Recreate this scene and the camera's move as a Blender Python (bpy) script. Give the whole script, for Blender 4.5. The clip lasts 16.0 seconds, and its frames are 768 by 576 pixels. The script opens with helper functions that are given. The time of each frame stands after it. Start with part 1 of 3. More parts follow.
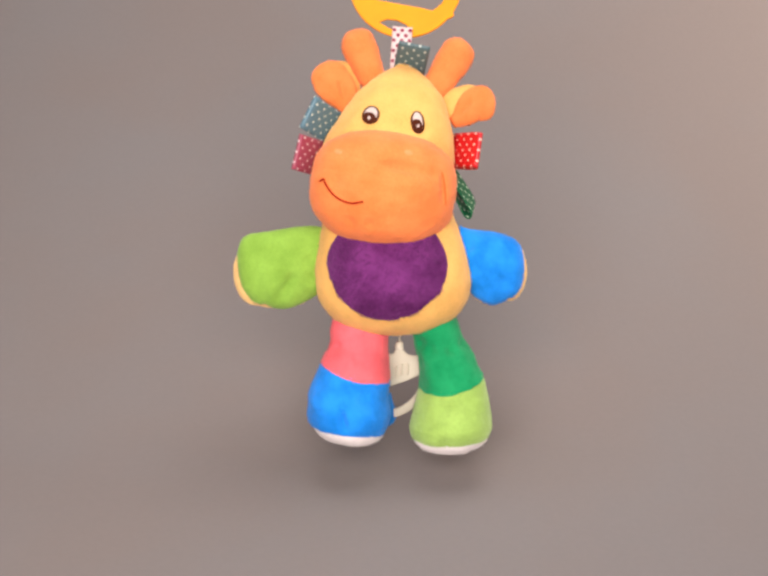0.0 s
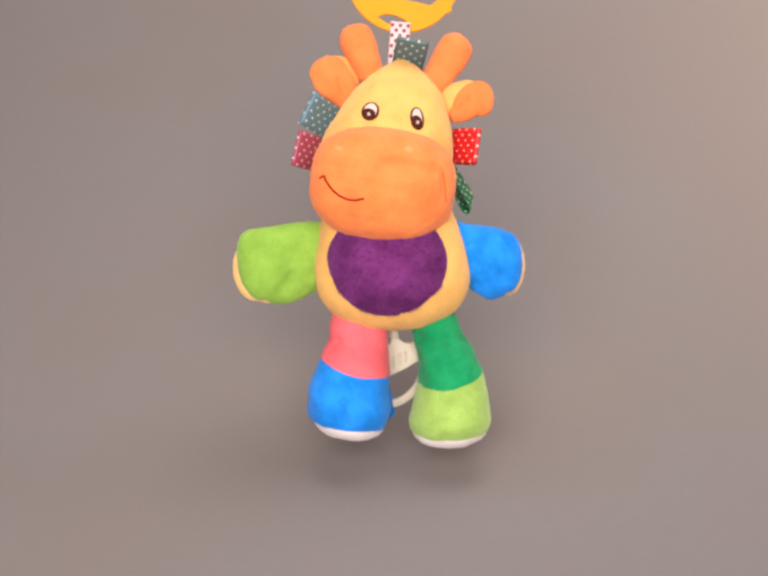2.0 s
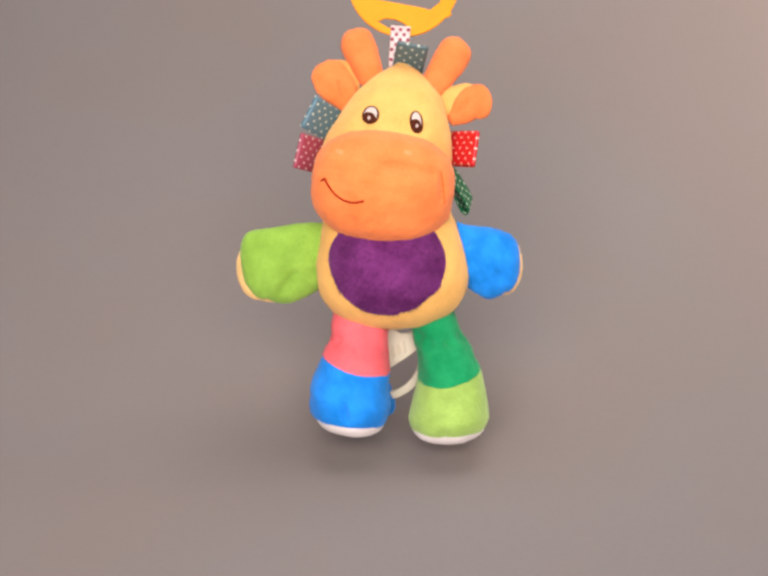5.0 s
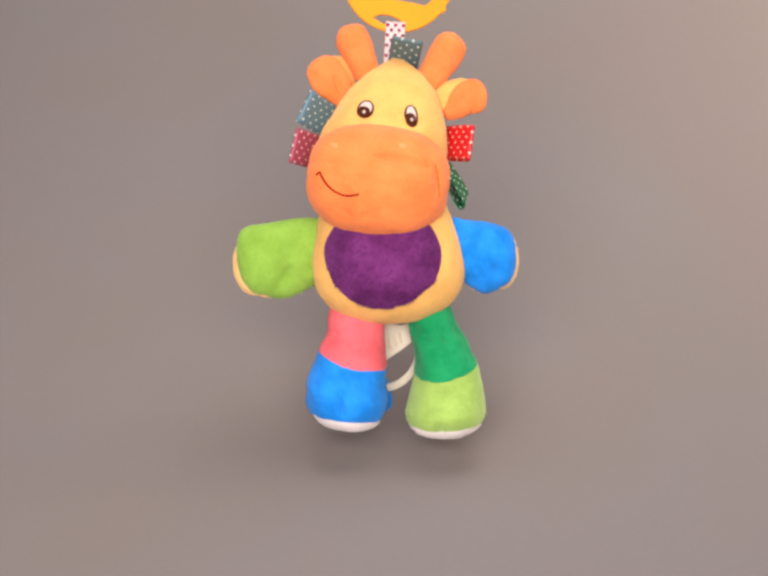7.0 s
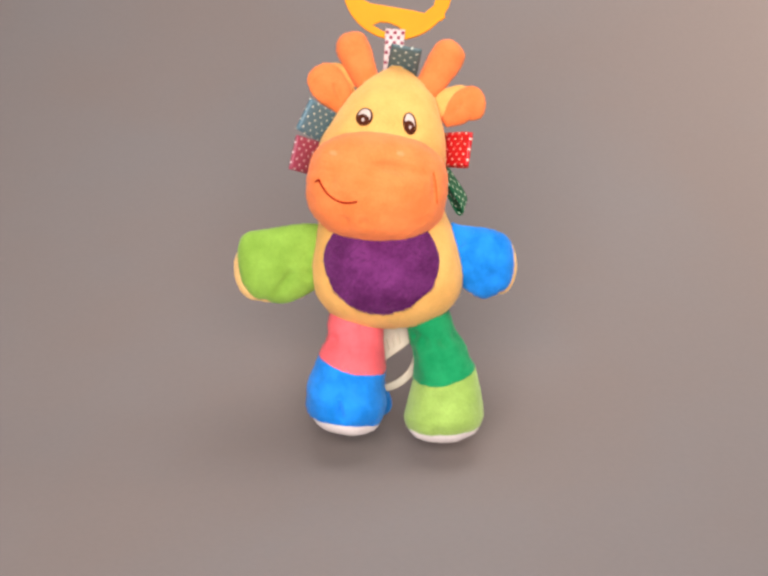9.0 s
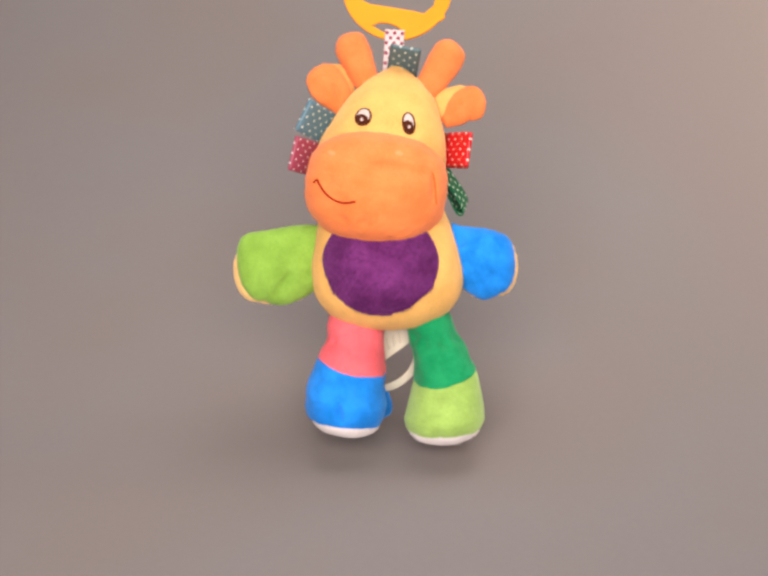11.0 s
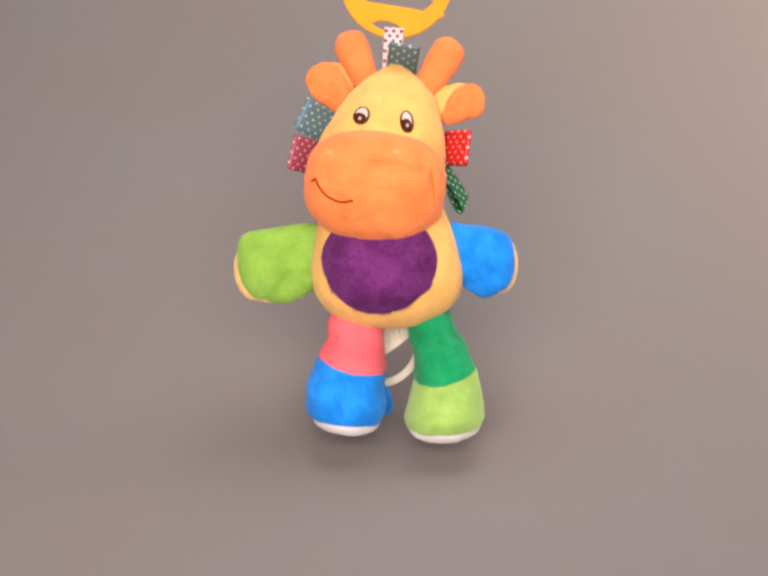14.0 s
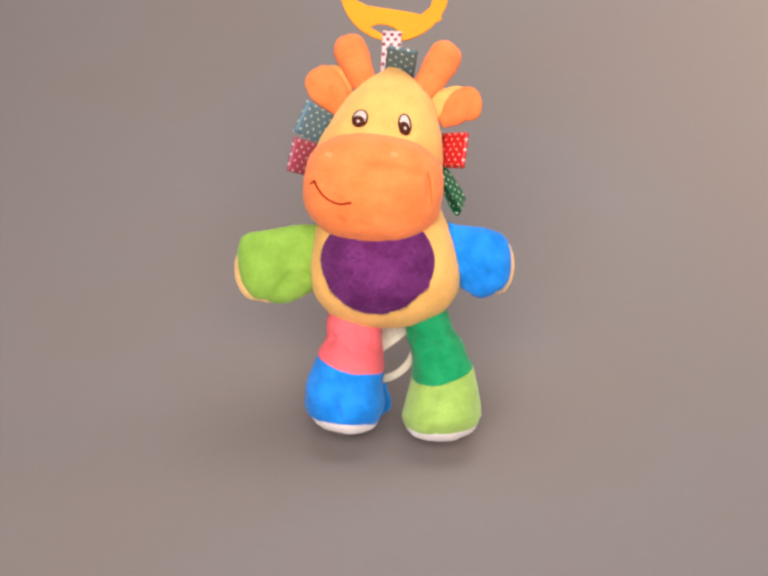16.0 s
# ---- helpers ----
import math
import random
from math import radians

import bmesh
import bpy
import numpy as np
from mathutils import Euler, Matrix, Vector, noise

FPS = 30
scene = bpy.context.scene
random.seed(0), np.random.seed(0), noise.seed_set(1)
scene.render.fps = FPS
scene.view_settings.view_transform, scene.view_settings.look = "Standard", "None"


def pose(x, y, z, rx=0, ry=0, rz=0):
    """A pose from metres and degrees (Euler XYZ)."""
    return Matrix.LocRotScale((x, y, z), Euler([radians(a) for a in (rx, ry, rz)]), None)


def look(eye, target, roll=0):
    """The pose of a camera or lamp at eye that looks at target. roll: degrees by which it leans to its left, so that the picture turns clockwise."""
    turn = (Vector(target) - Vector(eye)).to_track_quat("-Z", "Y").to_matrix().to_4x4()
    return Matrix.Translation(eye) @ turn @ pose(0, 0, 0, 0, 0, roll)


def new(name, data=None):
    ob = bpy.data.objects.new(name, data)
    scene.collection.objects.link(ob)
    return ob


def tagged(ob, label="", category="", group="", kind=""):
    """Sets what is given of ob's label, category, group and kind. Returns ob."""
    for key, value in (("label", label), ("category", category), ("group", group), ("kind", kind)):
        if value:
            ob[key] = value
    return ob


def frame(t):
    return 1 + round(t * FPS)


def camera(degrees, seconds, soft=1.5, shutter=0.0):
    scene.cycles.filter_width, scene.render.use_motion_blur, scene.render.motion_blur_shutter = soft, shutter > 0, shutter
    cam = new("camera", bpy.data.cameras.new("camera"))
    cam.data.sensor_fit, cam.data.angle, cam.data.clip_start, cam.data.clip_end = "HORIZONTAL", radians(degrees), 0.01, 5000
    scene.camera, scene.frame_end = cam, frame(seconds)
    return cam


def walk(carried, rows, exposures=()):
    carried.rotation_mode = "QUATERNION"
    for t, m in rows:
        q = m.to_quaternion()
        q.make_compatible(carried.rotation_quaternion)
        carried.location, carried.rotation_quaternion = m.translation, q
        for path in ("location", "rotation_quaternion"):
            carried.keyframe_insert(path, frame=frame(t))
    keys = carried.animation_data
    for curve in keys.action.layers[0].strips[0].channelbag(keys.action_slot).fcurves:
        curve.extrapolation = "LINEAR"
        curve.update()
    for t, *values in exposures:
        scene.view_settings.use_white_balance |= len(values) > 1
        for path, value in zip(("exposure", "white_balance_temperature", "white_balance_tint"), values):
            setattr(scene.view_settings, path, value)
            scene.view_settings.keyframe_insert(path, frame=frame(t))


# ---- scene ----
# camera: still, a little above the toy, tilted five degrees down
cam = camera(42, 16.0, 3.0)
EYE = (0, -0.66, 0.19)
STAND = look(EYE, (0, -0.66 + math.cos(radians(5)), 0.19 - math.sin(radians(5))))
walk(cam, [(0.0, STAND), (16.0, STAND)])

# ---- light ----
world = bpy.data.worlds.new("world")
scene.world = world
world.use_nodes = True
world.node_tree.nodes["Background"].inputs[0].default_value = (0.9, 0.95, 1.0, 1)
world.node_tree.nodes["Background"].inputs[1].default_value = 0.05


def lamp(name, eye, target, sx, sy, watts, colour):
    data = bpy.data.lights.new(name, "AREA")
    data.shape, data.size, data.size_y, data.energy, data.color = "RECTANGLE", sx, sy, watts, colour
    ob = new(name, data)
    ob.matrix_world = look(eye, target)
    return ob


# unseen area lamps, added overhead and behind the camera to light toy and paper
lamp("ceiling_softbox", (0.15, -0.14, 1.45), (0.12, -0.05, 0), 1.1, 0.8, 13.8, (0.985, 0.97, 0.985))
lamp("front_softbox", (-0.07, -1.0, 0.33), (0, 0, 0.07), 1.0, 0.66, 17.6, (1.0, 0.95, 0.92))
# added fill out of view, only to warm the backdrop's right side
lamp("warm_softbox", (0.98, 0.1, 0.62), (0.76, 0.78, 0.5), 0.6, 0.6, 8.5, (1.0, 0.84, 0.70))
scene.view_settings.exposure = 0.0


# ---- materials ----
def material(name):
    m = bpy.data.materials.new(name)
    m.use_nodes = True
    return m, m.node_tree, m.node_tree.nodes["Principled BSDF"]


def noise_node(tree, scale, detail=3.0, rough=0.55, coord="Object"):
    tc = tree.nodes.new("ShaderNodeTexCoord")
    n = tree.nodes.new("ShaderNodeTexNoise")
    n.inputs["Scale"].default_value, n.inputs["Detail"].default_value, n.inputs["Roughness"].default_value = scale, detail, rough
    tree.links.new(tc.outputs[coord], n.inputs["Vector"])
    return n


def ramp(tree, src, a, b, lo=0.3, hi=0.7):
    r = tree.nodes.new("ShaderNodeValToRGB")
    r.color_ramp.elements[0].position, r.color_ramp.elements[1].position = lo, hi
    r.color_ramp.elements[0].color, r.color_ramp.elements[1].color = (*a, 1), (*b, 1)
    tree.links.new(src, r.inputs[0])
    return r.outputs[0]


def mix(tree, kind, fac, a, b):
    m = tree.nodes.new("ShaderNodeMix")
    m.data_type, m.blend_type = "RGBA", kind
    m.inputs[0].default_value = fac
    tree.links.new(a, m.inputs[6])
    tree.links.new(b, m.inputs[7])
    return m.outputs[2]


def plush(name, colour, pile=0.45, sheen=0.7, spread=0.08, tufts=False, bright=0.2):
    """Short-pile velour: brushed patches, fine pile, soft sheen."""
    m, t, p = material(name)
    c = Vector(colour)
    big = noise_node(t, 62, 3, 0.55)
    fine = noise_node(t, 900, 2, 0.7)
    col = ramp(t, big.outputs["Fac"], c * (1 - spread), [min(1, x * (1 + spread * 0.8) + 0.01) for x in c], 0.36, 0.64)
    grain = ramp(t, fine.outputs["Fac"], (0.86, 0.86, 0.86), (1, 1, 1), 0.3, 0.6)
    col = mix(t, "MULTIPLY", 1.0, col, grain)
    if tufts:
        geo = t.nodes.new("ShaderNodeNewGeometry")
        col = mix(t, "MULTIPLY", 1.0, col, ramp(t, geo.outputs["Random Per Island"], (0.58, 0.54, 0.58), (1, 1, 1), 0.0, 1.0))
    t.links.new(col, p.inputs["Base Color"])
    p.inputs["Roughness"].default_value = 0.9
    p.inputs["Specular IOR Level"].default_value = 0.15
    p.inputs["Sheen Weight"].default_value = sheen
    p.inputs["Sheen Roughness"].default_value = 0.5
    p.inputs["Sheen Tint"].default_value = (*[min(1, bright + (1 - bright) * x) for x in colour], 1)
    b1 = t.nodes.new("ShaderNodeBump")
    b1.inputs["Strength"].default_value, b1.inputs["Distance"].default_value = pile, 0.0008
    t.links.new(fine.outputs["Fac"], b1.inputs["Height"])
    b2 = t.nodes.new("ShaderNodeBump")
    b2.inputs["Strength"].default_value, b2.inputs["Distance"].default_value = 0.35, 0.002
    mid = noise_node(t, 130, 3, 0.5)
    t.links.new(mid.outputs["Fac"], b2.inputs["Height"])
    t.links.new(b1.outputs[0], b2.inputs["Normal"])
    t.links.new(b2.outputs[0], p.inputs["Normal"])
    return m


def plain(name, colour, rough=0.5, spec=0.4, scale=200, spread=0.06, bump=0.1):
    m, t, p = material(name)
    c = Vector(colour)
    n = noise_node(t, scale, 3)
    t.links.new(ramp(t, n.outputs["Fac"], c * (1 - spread), [min(1, x * (1 + spread)) for x in c]), p.inputs["Base Color"])
    p.inputs["Roughness"].default_value, p.inputs["Specular IOR Level"].default_value = rough, spec
    b = t.nodes.new("ShaderNodeBump")
    b.inputs["Strength"].default_value, b.inputs["Distance"].default_value = bump, 0.0004
    t.links.new(n.outputs["Fac"], b.inputs["Height"])
    t.links.new(b.outputs[0], p.inputs["Normal"])
    return m


def dotted(name, colour, dot, pitch, radius, stretch=1.0, gloss=0.45):
    """Woven ribbon printed with staggered dots; the pattern lies in the ribbon's own UVs, in millimetres."""
    m, t, p = material(name)
    tc = t.nodes.new("ShaderNodeTexCoord")
    sep = t.nodes.new("ShaderNodeSeparateXYZ")
    t.links.new(tc.outputs["UV"], sep.inputs[0])

    def op(kind, a, b=None):
        n = t.nodes.new("ShaderNodeMath")
        n.operation = kind
        for i, x in enumerate((a, b)):
            if x is None:
                continue
            if isinstance(x, (int, float)):
                n.inputs[i].default_value = x
            else:
                t.links.new(x, n.inputs[i])
        return n.outputs[0]

    x, y = op("DIVIDE", sep.outputs[0], pitch), op("DIVIDE", sep.outputs[1], pitch * stretch)

    def spots(dx, dy):
        fx = op("SUBTRACT", op("FRACT", op("ADD", x, dx + 40)), 0.5)
        fy = op("SUBTRACT", op("FRACT", op("ADD", y, dy + 40)), 0.5)
        fy = op("MULTIPLY", fy, stretch)
        return op("LESS_THAN", op("ADD", op("MULTIPLY", fx, fx), op("MULTIPLY", fy, fy)), (radius / pitch) ** 2)

    mask = op("MAXIMUM", spots(0.0, 0.0), spots(0.5, 0.5))
    weave = noise_node(t, 1500, 2)
    base = ramp(t, weave.outputs["Fac"], Vector(colour) * 0.85, Vector(colour) * 1.08)
    mx = t.nodes.new("ShaderNodeMix")
    mx.data_type = "RGBA"
    t.links.new(mask, mx.inputs[0])
    t.links.new(base, mx.inputs[6])
    mx.inputs[7].default_value = (*dot, 1)
    t.links.new(mx.outputs[2], p.inputs["Base Color"])
    p.inputs["Roughness"].default_value, p.inputs["Specular IOR Level"].default_value = 0.35, gloss
    return m


def wall_paint(name, colour, scale=1.6):
    m, t, p = material(name)
    c = Vector(colour)
    big, fine = noise_node(t, scale, 4, 0.5), noise_node(t, 260, 3)
    a = ramp(t, big.outputs["Fac"], Vector((c.x * 1.01, c.y * 0.98, c.z * 0.96)), Vector((c.x * 0.99, c.y * 1.02, c.z * 1.04)), 0.38, 0.62)
    f = ramp(t, fine.outputs["Fac"], (0.97, 0.97, 0.97), (1, 1, 1))
    t.links.new(mix(t, "MULTIPLY", 1.0, a, f), p.inputs["Base Color"])
    p.inputs["Roughness"].default_value, p.inputs["Specular IOR Level"].default_value = 0.75, 0.2
    return m


GREY = wall_paint("matt_grey_paper", (0.214, 0.182, 0.173), 4.2)
ROOM = wall_paint("room_paint", (0.62, 0.6, 0.58))
YELLOW = plush("yellow_velour", (0.86, 0.452, 0.122))
# the same yellow velour, with light on the arm rims put into its colour
LIT_YELLOW = plush("pale_yellow_velour", (0.93, 0.57, 0.22), sheen=0.95)
ORANGE = plush("orange_velour", (0.95, 0.235, 0.060))
PURPLE = plush("purple_plush", (0.178, 0.024, 0.160), 0.45, 0.4, 0.24, True)
LIME = plush("lime_velour", (0.26, 0.45, 0.057), spread=0.12)
LIGHT_LIME = plush("light_lime_velour", (0.33, 0.49, 0.10), spread=0.13, sheen=1.0, bright=0.3)
BLUE = plush("blue_velour", (0.006, 0.235, 0.78), spread=0.19, sheen=0.7, bright=0.2)
PINK = plush("pink_velour", (0.97, 0.14, 0.165), spread=0.12)
GREEN = plush("green_velour", (0.003, 0.285, 0.095), spread=0.15, sheen=0.8)
WHITE_PLUSH = plush("white_velour", (0.80, 0.70, 0.68))
BROWN = plain("brown_thread", (0.072, 0.018, 0.009), 0.85, 0.04)
RED_THREAD = plain("red_thread", (0.30, 0.007, 0.003), 0.8, 0.05)
WHITE_THREAD = plain("white_thread", (0.66, 0.52, 0.47), 0.8, 0.1)
YELLOW_PLASTIC = plain("yellow_plastic", (0.91, 0.325, 0.010), 0.5, 0.15, 60, 0.04, 0.03)
CREAM_PLASTIC = plain("cream_plastic", (0.52, 0.44, 0.33), 0.4, 0.4, 80, 0.05, 0.05)
CORD = plain("cream_cord", (0.70, 0.62, 0.5), 0.8, 0.2, 900, 0.15, 0.4)
SLATE = dotted("slate_ribbon", (0.095, 0.185, 0.235), (0.64, 0.68, 0.58), 7.2, 0.76, 1.0)
GREY_RIBBON = dotted("grey_ribbon", (0.08, 0.128, 0.135), (0.5, 0.53, 0.46), 7.4, 0.76, 0.9)
MAUVE = dotted("mauve_ribbon", (0.35, 0.055, 0.095), (0.8, 0.62, 0.6), 6.8, 0.72)
RED = dotted("red_ribbon", (0.56, 0.008, 0.013), (0.85, 0.5, 0.42), 7.0, 0.74)
LEAF = dotted("green_ribbon", (0.008, 0.13, 0.05), (0.7, 0.8, 0.62), 8.2, 1.05, 1.0, 0.12)
SPOTTED = dotted("white_ribbon", (0.68, 0.53, 0.51), (0.27, 0.015, 0.05), 5.2, 1.3, 1.3)

# ---- setting ----
U = 0.000323    # the toy is drawn in units of about a third of a millimetre: across, away from the viewer, up


def mesh_object(name, bm, mat, parent=None, label="", smooth=True):
    me = bpy.data.meshes.new(name)
    bm.normal_update()
    bm.to_mesh(me)
    bm.free()
    me.materials.append(mat)
    if smooth:
        me.polygons.foreach_set("use_smooth", [True] * len(me.polygons))
    ob = new(name, me)
    if parent is not None:
        ob.parent = parent
    if label:
        tagged(ob, label)
    return ob


def part(name, bm, mat, parent, label=""):
    return mesh_object(name, bm, mat, parent, label)


def slab(name, lo, hi, mat, label):
    bm = bmesh.new()
    bmesh.ops.create_cube(bm, size=1, matrix=Matrix.Translation((Vector(lo) + Vector(hi)) / 2) @ Matrix.Diagonal((*(Vector(hi) - Vector(lo)), 1)))
    return tagged(mesh_object(name, bm, mat, smooth=False), label, kind="structure")


def build_backdrop():
    # paper sweep: table part, coved bend, upright part, with thickness
    bend, back, top = 0.80, 0.54, 1.7
    line = [(-1.9, 0.0), (-0.9, 0.0), (-0.5, 0.0), (back - bend, 0.0)]
    line += [(back - bend + bend * math.sin(a), bend - bend * math.cos(a)) for a in [radians(5 * i) for i in range(1, 19)]]
    line += [(back, 1.0), (back, 1.3), (back, top)]
    bm = bmesh.new()
    xs = [-1.6 + 0.2 * i for i in range(17)]
    rows = [[bm.verts.new((x, y, z)) for x in xs] for y, z in line]
    under = [[bm.verts.new((x, y + (0.004 if z > 0.01 else 0), z - 0.004)) for x in xs] for y, z in line]
    for grid, flip in ((rows, False), (under, True)):
        for a, b in zip(grid, grid[1:]):
            for i in range(len(xs) - 1):
                f = (a[i], a[i + 1], b[i + 1], b[i])
                bm.faces.new(f[::-1] if flip else f)
    ob = mesh_object("backdrop", bm, GREY)
    ob.location.z = -0.030
    tagged(ob, "seamless warm grey paper backdrop curving up from the table", "backdrop", kind="structure")


build_backdrop()
slab("floor", (-1.7, -2.0, -0.10), (1.7, 0.84, -0.06), ROOM, "plain pale floor under the paper backdrop")
slab("wall_left", (-1.75, -2.0, -0.10), (-1.65, 0.96, 2.1), ROOM, "plain pale painted side wall")
slab("wall_right", (1.65, -2.0, -0.10), (1.75, 0.96, 2.1), ROOM, "plain pale painted side wall")
slab("wall_back", (-1.65, 0.84, -0.06), (1.65, 0.96, 2.1), ROOM, "plain pale painted wall behind the backdrop")
slab("wall_front", (-1.75, -2.12, -0.10), (1.75, -2.0, 2.1), ROOM, "plain pale painted wall facing the backdrop")
slab("ceiling", (-1.75, -2.12, 2.1), (1.75, 0.96, 2.2), ROOM, "plain pale painted ceiling")


# ---- soft toy ----
def spline(rows, n):
    """Catmull-Rom samples through rows of numbers."""
    pts = [np.array(r, float) for r in rows]
    pts = [2 * pts[0] - pts[1], *pts, 2 * pts[-1] - pts[-2]]
    out = []
    for i in range(1, len(pts) - 2):
        p0, p1, p2, p3 = pts[i - 1:i + 3]
        for k in range(n):
            t = k / n
            out.append(0.5 * (2 * p1 + (p2 - p0) * t + (2 * p0 - 5 * p1 + 4 * p2 - p3) * t * t + (3 * p1 - p0 - 3 * p2 + p3) * t ** 3))
    out.append(pts[-2])
    return out


def loft(stations, cap_a=None, cap_b=None, seg=56, n=7, power=2.0, rough=0.8, turn=None, seed=0.0, dents=(), axis=None, steps=14, deepen=1.0):
    """A stuffed form along a spine. Stations: across, up, away, half width, half depth, lean of the ring.
    cap_a, cap_b: rounded ends (length, fullness, how far to go; 1 closes it). turn: (across, up, degrees).
    dents: (across, away, up, radius, depth). axis: the way for all rings to face, or for the first and the last."""
    rows = spline([np.array(s, float) for s in stations], n)

    def tangent(i):
        if axis and len(axis) == 4:
            f = i / (len(rows) - 1)
            d = np.array(axis[:2], float) * (1 - f) + np.array(axis[2:], float) * f
        elif axis:
            d = np.array(axis, float)
        else:
            a, b = rows[max(0, i - 1)], rows[min(len(rows) - 1, i + 1)]
            d = np.array([b[0] - a[0], b[1] - a[1]])
        return d / np.linalg.norm(d)

    def cap(row, d, length, full=2.1, cut=1.0):
        res = []
        for k in range(1, steps + 1):
            s = math.sin(math.pi / 2 * k / steps) * min(cut, 0.9985)
            r = row.copy()
            r[:2] += d * length * s
            r[3:5] *= (1 - s ** full) ** (1 / full)
            res.append(r)
        return res

    t0, t1 = tangent(0), tangent(len(rows) - 1)
    full = [(r, t0) for r in reversed(cap(rows[0], -t0, *cap_a))] if cap_a else []
    full += [(r, tangent(i)) for i, r in enumerate(rows)]
    full += [(r, t1) for r in cap(rows[-1], t1, *cap_b)] if cap_b else []
    bm = bmesh.new()
    rings = []
    for r, d in full:
        side = np.array([-d[1], d[0]])
        ring = []
        for j in range(seg):
            a = 2 * math.pi * j / seg
            ca, sa = math.cos(a), math.sin(a)
            ex = math.copysign(abs(ca) ** (2 / power), ca) * r[3]
            ey = math.copysign(abs(sa) ** (2 / power), sa) * r[4]
            x, z = r[0] + side[0] * ex + d[0] * ey * -r[5], r[1] + side[1] * ex + d[1] * ey * -r[5]
            y = r[2] + ey
            if turn:
                c, s = math.cos(radians(-turn[2])), math.sin(radians(-turn[2]))
                x, z = turn[0] + (x - turn[0]) * c - (z - turn[1]) * s, turn[1] + (x - turn[0]) * s + (z - turn[1]) * c
            v = Vector((x, y, z))
            v += rough * (2.4 * noise.noise_vector(v / 38 + Vector((seed, 0, 0))) + 0.9 * noise.noise_vector(v / 13) + 0.35 * noise.noise_vector(v / 5))
            for dx, dy, dz, rad, deep in dents:
                g = (v - Vector((dx, dy, dz))).length / rad
                if g < 2.5:
                    v += (Vector((r[0], r[2], r[1])) - v).normalized() * deep * (deepen if deep > 0 else 1) * math.exp(-g * g * 2)
            ring.append(bm.verts.new(v * U))
        rings.append(ring)
    for a, b in zip(rings, rings[1:]):
        for j in range(seg):
            bm.faces.new((a[j], a[(j + 1) % seg], b[(j + 1) % seg], b[j]))
    bm.faces.new(rings[0][::-1])
    bm.faces.new(rings[-1])
    bmesh.ops.recalc_face_normals(bm, faces=bm.faces)
    return bm


def front(ob, x, z, lift=0.0):
    """The place on ob's front at (across, up), and its normal, in the toy's metres."""
    hit, place, normal, _ = ob.ray_cast(Vector((x * U, -0.3, z * U)), Vector((0, 1, 0)))
    if not hit:
        hit, place, normal, _ = ob.closest_point_on_mesh(Vector((x * U, -0.1, z * U)))
    return place + normal * lift * U, normal


def patch(ob, cx, cz, rx, rz, lift, turn=0, rings=10, seg=48, power=2.0, puff=0.0, rough=0.0, wobble=0.0):
    """An appliqued oval that lies on the front of ob, its edge tucked in."""
    bm = bmesh.new()
    rows = []
    c, s = math.cos(radians(-turn)), math.sin(radians(-turn))
    for k in range(rings + 2):
        f = min(1.0, k / rings)
        row = []
        for j in range(seg if k else 1):
            a = 2 * math.pi * j / seg
            ca, sa = math.cos(a), math.sin(a)
            w = 1 + wobble * noise.noise(Vector((ca * 1.5 + cx, sa * 1.5, 3.3)))
            x = math.copysign(abs(ca) ** (2 / power), ca) * rx * f * w
            z = math.copysign(abs(sa) ** (2 / power), sa) * rz * f * w
            place, normal = front(ob, cx + x * c - z * s, cz + x * s + z * c)
            up = lift + puff * (1 - f * f) if k <= rings else -1.5
            if rough and k <= rings:
                up += rough * noise.noise(place * 700) + rough * 0.7 * noise.noise(place * 1900)
            row.append(bm.verts.new(place + normal * up * U))
        rows.append(row)
    for a, b in zip(rows, rows[1:]):
        for j in range(seg):
            k = (j + 1) % seg
            if len(a) == 1:
                bm.faces.new((a[0], b[j], b[k]))
            else:
                bm.faces.new((a[j], b[j], b[k], a[k]))
    bmesh.ops.recalc_face_normals(bm, faces=bm.faces)
    return bm


